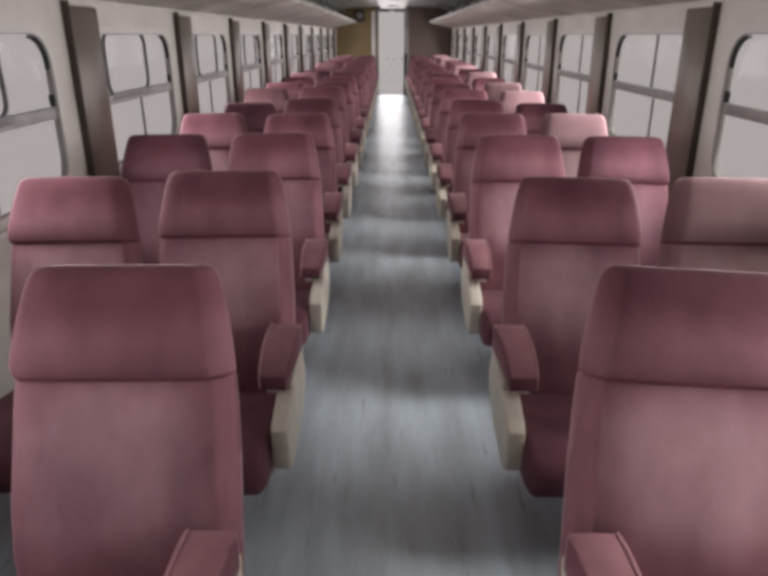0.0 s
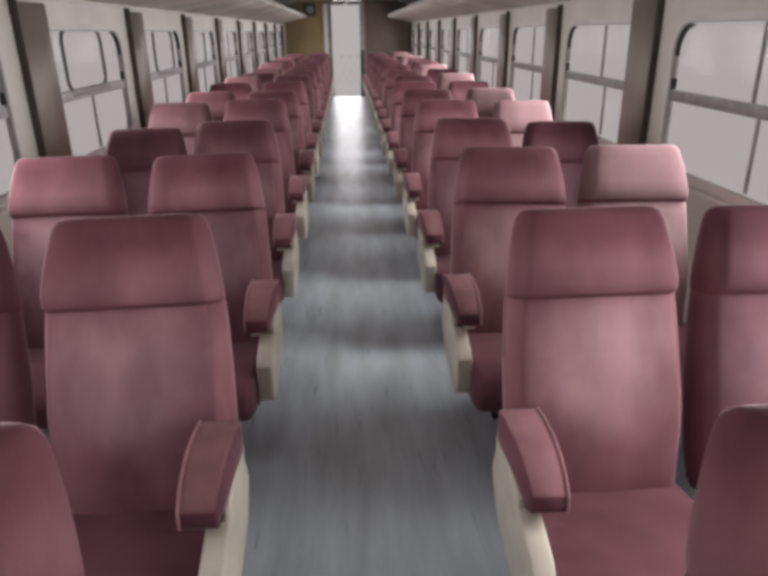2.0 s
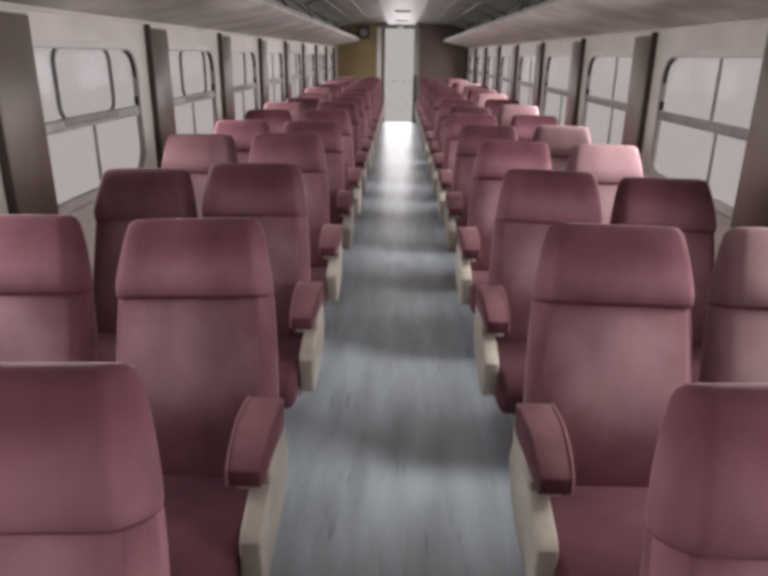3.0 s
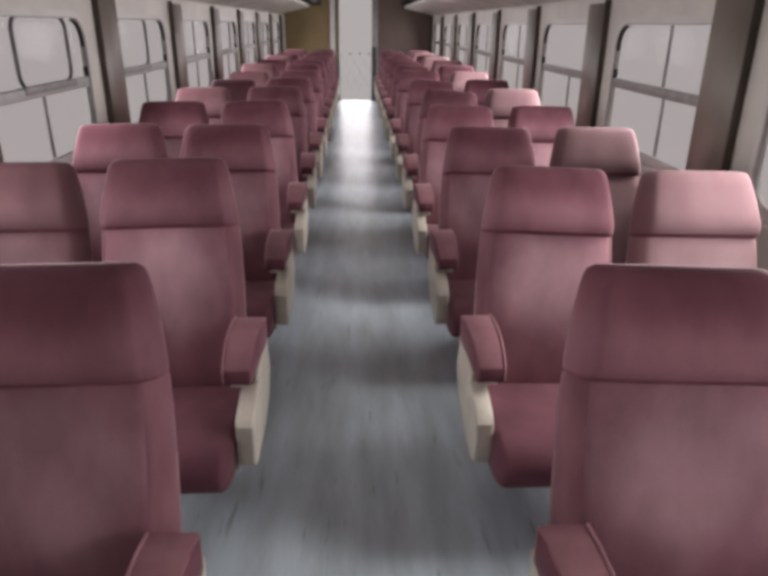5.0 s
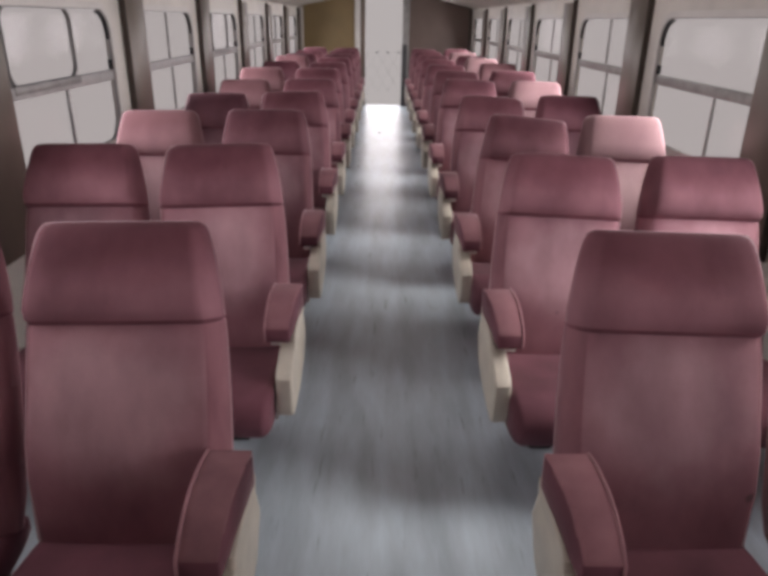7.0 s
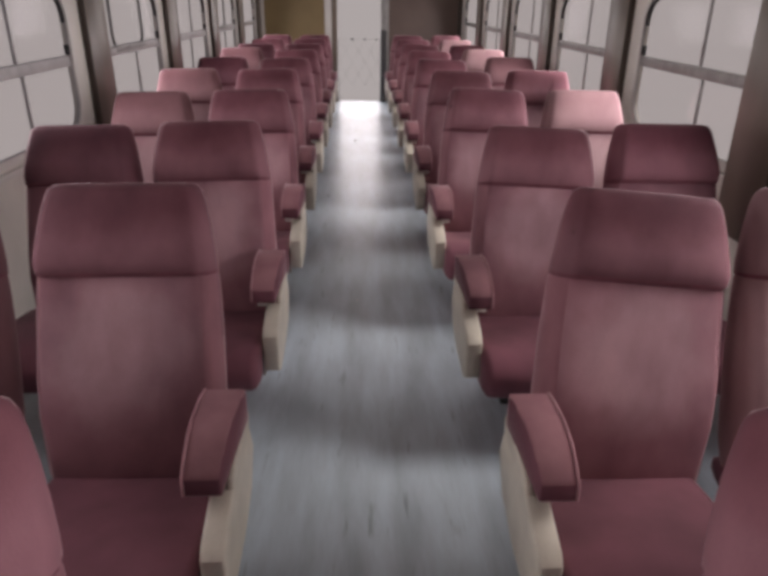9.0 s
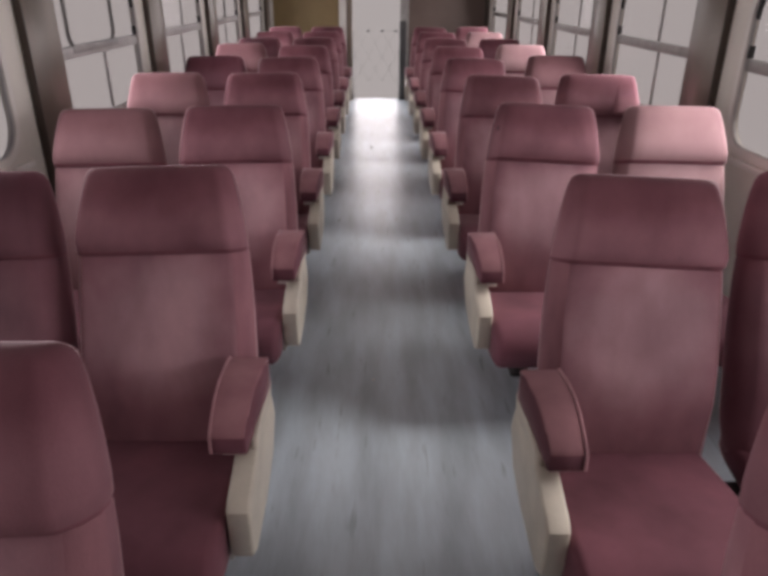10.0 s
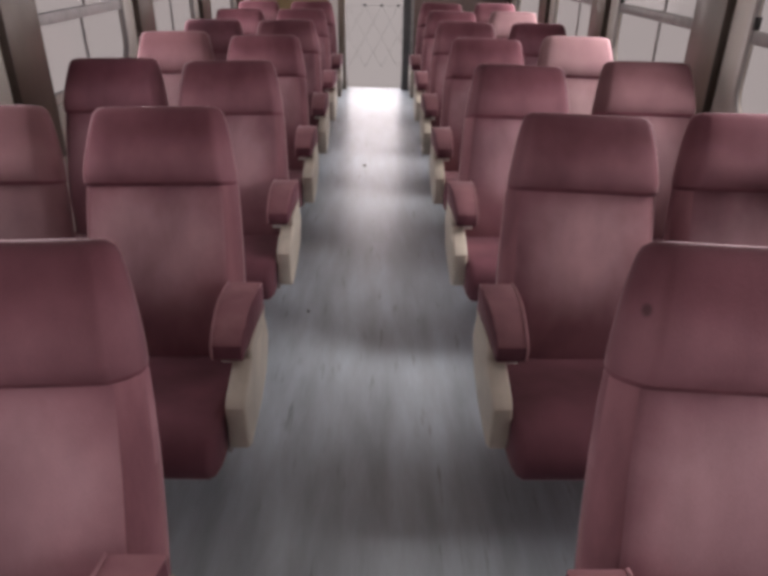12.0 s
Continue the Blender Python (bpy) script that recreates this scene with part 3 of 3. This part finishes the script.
def make_seat(s):
    """A double seat facing the near end of the car; s is its side."""
    seat = thing("double_seat", "dusty burgundy velvet double seat with cream side panel on dark legs", "train seat", "rows of double seats")
    o = 0.03 if s < 0 else -0.01
    aisle, window_x = s * (0.65 + o), s * 1.24
    for x in (aisle, window_x):
        prof = smooth_profile([(-0.13, 0.28), (-0.13, 0.345), (-0.4, 0.388), (-0.6, 0.415), (-0.7, 0.40), (-0.745, 0.345), (-0.725, 0.28), (-0.66, 0.25), (-0.4, 0.255)])
        part("seat_cushion", extrude_profile(prof, x - 0.25, x + 0.25, 0.03), VELVET_SHADED, seat)
        make_backrest(seat, x, 0.97 if x == window_x else 1.0)
    # a flat-topped pad with a squared front, corded along its edges
    a, b = sorted((s * (0.339 + o * 0.7), s * (0.452 + o * 0.7)))
    top = [(-0.225, 0.64), (-0.29, 0.65), (-0.37, 0.65), (-0.43, 0.636), (-0.475, 0.612), (-0.506, 0.588), (-0.514, 0.578), (-0.514, 0.535)]
    pad = part("armrest", extrude_profile([(-0.225, 0.55)] + top + [(-0.505, 0.525), (-0.44, 0.53), (-0.28, 0.545)], a, b, 0.006, 2), VELVET_SHADED, seat)
    for v in pad.data.vertices:               # it narrows forward on its aisle side
        if abs(v.co.x) < abs(a + b) / 2:
            v.co.x += s * 0.022 * min(1.0, max(0.0, (-0.225 - v.co.y) / 0.29))
    # upward faces take a lighter velvet, light from above put into the colour
    pad.data.materials.append(PAD_TOP_LIT)
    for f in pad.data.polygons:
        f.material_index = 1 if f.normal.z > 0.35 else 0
    x = b - 0.004 if s > 0 else a + 0.004
    part("piping", cord([(x, y, z) for y, z in top], 0.0045, bmesh.new()), CORD, pad, "pale worn piping")
    # cream panel: a broad lower shell with a sloping ledge, and a thin flange up beside the pad
    c0, c1 = s * (0.343 + o * 0.7), s * (0.402 + o * 0.7)
    shell = [(-0.20, 0.50), (-0.43, 0.512), (-0.595, 0.457), (-0.616, 0.435), (-0.614, 0.32), (-0.603, 0.285), (-0.57, 0.267), (-0.38, 0.285), (-0.24, 0.33), (-0.17, 0.42)]
    panel = part("side_panel", extrude_profile(shell, *sorted((c0, c1)), 0.008), CREAM, seat, "cream plastic side panel")
    flange = [(-0.19, 0.545), (-0.32, 0.55), (-0.42, 0.54), (-0.45, 0.525), (-0.465, 0.49), (-0.40, 0.46), (-0.22, 0.46)]
    part("flange", extrude_profile(flange, *sorted((c0 + s * 0.001, c0 + s * 0.023)), 0.006), CREAM, panel)
    part("bracket", box(*sorted((c1, c1 + s * 0.012)), -0.585, -0.545, 0.25, 0.33, 0.003), WHITE, panel, "small white metal bracket")
    part("clip", box(*sorted((c1 - s * 0.004, c1 + s * 0.032)), -0.475, -0.44, 0.497, 0.527, 0.004), WHITE, panel, "small white metal clip")
    for x in (0.6 + o, 1.32):
        part("leg", box(*sorted((s * (x - 0.025), s * (x + 0.025))), -0.34, -0.16, 0.0, 0.28, 0.008), STEEL, seat)
        part("foot", box(*sorted((s * (x - 0.045), s * (x + 0.045))), -0.36, -0.14, 0.0, 0.02, 0.006), STEEL, seat)
    part("crossbeam", box(*sorted((s * 0.42, s * 1.45)), -0.32, -0.24, 0.2, 0.265, 0.008), STEEL, seat)
    return seat


# how each back sits on its seat: sideways place, rise and sideways lean in degrees
AISLE_WEST = {-1: (-0.638, 0.02, -0.3), 0: (-0.662, 0.024, -0.7), 1: (-0.649, 0.015, -1.5), 2: (-0.656, 0.0, -1.9), 3: (-0.693, 0.006, -1.0), 4: (-0.708, 0.028, -1.7), 5: (-0.695, 0.002, -1.0),
              6: (-0.684, 0.005, -2.2), 7: (-0.698, 0.008, -0.6), 8: (-0.671, -0.004, -1.5), 9: (-0.662, -0.003, -1.2), 10: (-0.699, 0.014, -1.0)}
AISLE_EAST = {-1: (0.61, 0.015, 3.0), 0: (0.641, 0.002, 1.7), 1: (0.639, 0.007, -0.4), 2: (0.638, 0.004, 1.5), 3: (0.657, -0.004, 1.9), 4: (0.656, 0.0, 2.2), 5: (0.65, -0.008, 1.2),
              6: (0.632, -0.012, 2.3), 7: (0.673, -0.006, 5.2), 8: (0.665, -0.014, 2.9), 9: (0.65, 0.01, 2.8), 10: (0.665, 0.001, 2.3)}
WINDOW_WEST = {1: (-1.229, 0.008), 2: (-1.251, 0.0), 3: (-1.226, -0.025), 4: (-1.268, 0.011), 5: (-1.249, 0.002), 6: (-1.251, 0.0), 7: (-1.285, -0.006), 8: (-1.22, -0.022), 9: (-1.23, -0.017), 10: (-1.272, 0.011),
               11: (-1.233, 0.012), 12: (-1.239, 0.02)}
WINDOW_EAST = {1: (1.188, 0.0), 2: (1.202, 0.0), 3: (1.211, -0.03), 4: (1.25, -0.012), 5: (1.224, -0.007), 6: (1.215, -0.013), 7: (1.256, 0.002), 8: (1.237, 0.002), 9: (1.241, 0.005), 10: (1.238, 0.009),
               11: (1.272, 0.02), 12: (1.227, 0.016)}
USUAL = {(-1, False): (-0.678, 0.004, -1.2), (1, False): (0.652, 0.0, 2.0), (-1, True): (-1.245, 0.0), (1, True): (1.232, 0.0)}
SITS = {(-1, False): AISLE_WEST, (1, False): AISLE_EAST, (-1, True): WINDOW_WEST, (1, True): WINDOW_EAST}

tilt_rng = random.Random(21)
backs = {}
NUDGE = {(1, 6): -0.03, (1, 7): -0.04, (1, 8): -0.07, (1, 9): -0.03}   # seats that stand a little out of pitch
for s in (-1, 1):
    master = make_seat(s)
    for k in range(-2, 16):
        m = pose(0, FIRST_ROW + SEAT_PITCH * k + NUDGE.get((s, k), 0.0), 0)
        one = master if k == -2 else copy_thing(master, m)
        one.matrix_basis = m
        for c in one.children:
            if c.name.startswith("backrest"):
                by_window = abs(c.location.x) > 1
                x, rise, lean = (SITS[s, by_window].get(k, USUAL[s, by_window]) + (s * 1.0,))[:3]
                c.rotation_mode = "YXZ"
                c.location = (x - 0.01 * s * by_window, -0.245, 0.385 + rise)
                c.rotation_euler = (radians(-LEAN_BACK + tilt_rng.uniform(-0.5, 0.5)), radians(lean), radians(tilt_rng.uniform(-0.6, 0.6)))
                backs[s, k, by_window] = c


# some window seats: light beside an opening, shade between, put into their velvet colour
for side, rows, back_mat, head_mat, words in (
        (1, (0, 2, 4, 5, 7, 9, 12, 14), WINDOW_LIT_BACK, WINDOW_LIT_HEAD, "velvet cushion coloured pale for light from its window"),
        (-1, (4, 7, 9, 10, 12), PART_LIT_BACK, PART_LIT_HEAD, "dusty pink velvet cushion, lightened as by its window"),
        (1, (11,), PART_LIT_BACK, PART_LIT_HEAD, "dusty pink velvet cushion, lightened as by its window"),
        (-1, (1, 3, 8, 11, 13), SHADED_BACK, SHADED_HEAD, "plum velvet cushion, darkened as in the shade between windows"),
        (1, (1, 3, 8, 13), SHADED_BACK, SHADED_HEAD, "plum velvet cushion, darkened as in the shade between windows")):
    for k in rows:
        for ob, mat in ((backs[side, k, True], back_mat), (backs[side, k, True].children[0], head_mat)):
            ob.data = ob.data.copy()
            ob.data.materials[0] = mat
            if ob.name.startswith("backrest"):
                ob.data.materials[1] = mat
            tagged(ob, words)

# a slipped cover folded over the outer half of one headrest
fold = [(0.555, 0.072, -0.052, 0.132, 0.03), (0.565, 0.08, -0.058, 0.135, 0.035), (0.62, 0.08, -0.05, 0.133, 0.035), (0.72, 0.072, -0.012, 0.125, 0.035), (0.772, 0.066, 0.012, 0.115, 0.035), (0.784, 0.055, 0.03, 0.1, 0.03)]
cover = part("headrest_cover", loft([[(x, y + (f + r) / 2, h) for x, y in round_rect(hw, (r - f) / 2, c)] for h, hw, f, r, c in fold]), VELVET_HEAD, backs[1, 10, True], "slipped velvet cover folded over the headrest")
cover.location = (0.155, 0, 0)


def scrap(x, y, size, seed, mat, label, high=1.0):
    """A crumpled flake lying on the floor."""
    r = random.Random(seed)
    bm = bmesh.new()
    rim = [(size * r.uniform(0.5, 1.1) * math.cos(radians(a)), size * r.uniform(0.4, 1.0) * math.sin(radians(a))) for a in range(0, 360, 45)]
    loft([[(px, py, 0.001) for px, py in rim], [(px * 0.9, py * 0.9, high * r.uniform(0.006, 0.016)) for px, py in rim], [(px * 0.4, py * 0.4, high * 0.012) for px, py in rim]], bm)
    ob = tagged(finish("litter", bm, mat), label, "litter", "litter on the floor")
    ob.location = (x, y, 0)
    return ob


for i, (x, y, size) in enumerate(((-0.1, 16.3, 0.012), (-0.33, 13.8, 0.006))):
    scrap(x, y, size, i, SCRAP, "small dark crumpled scrap lying on the aisle floor")
for i, (x, y, size) in enumerate(((-0.07, 11.6, 0.008),)):
    scrap(x, y, size, 20 + i, PAPER, "small pale paper scrap lying on the aisle floor", 0.25)

# ---- outside: bright mist ----
for nm, args in (("backdrop_east", (9, 9.1, -20, 60, -4, 4.2)), ("backdrop_west", (-9.1, -9, -20, 60, -4, 4.2)), ("backdrop_north", (-8.9, 8.9, END + 7, END + 7.1, -4, 4.2))):
    structure(nm, box(*args), MIST, "blank bright white mist outside the coach", "backdrop", False)
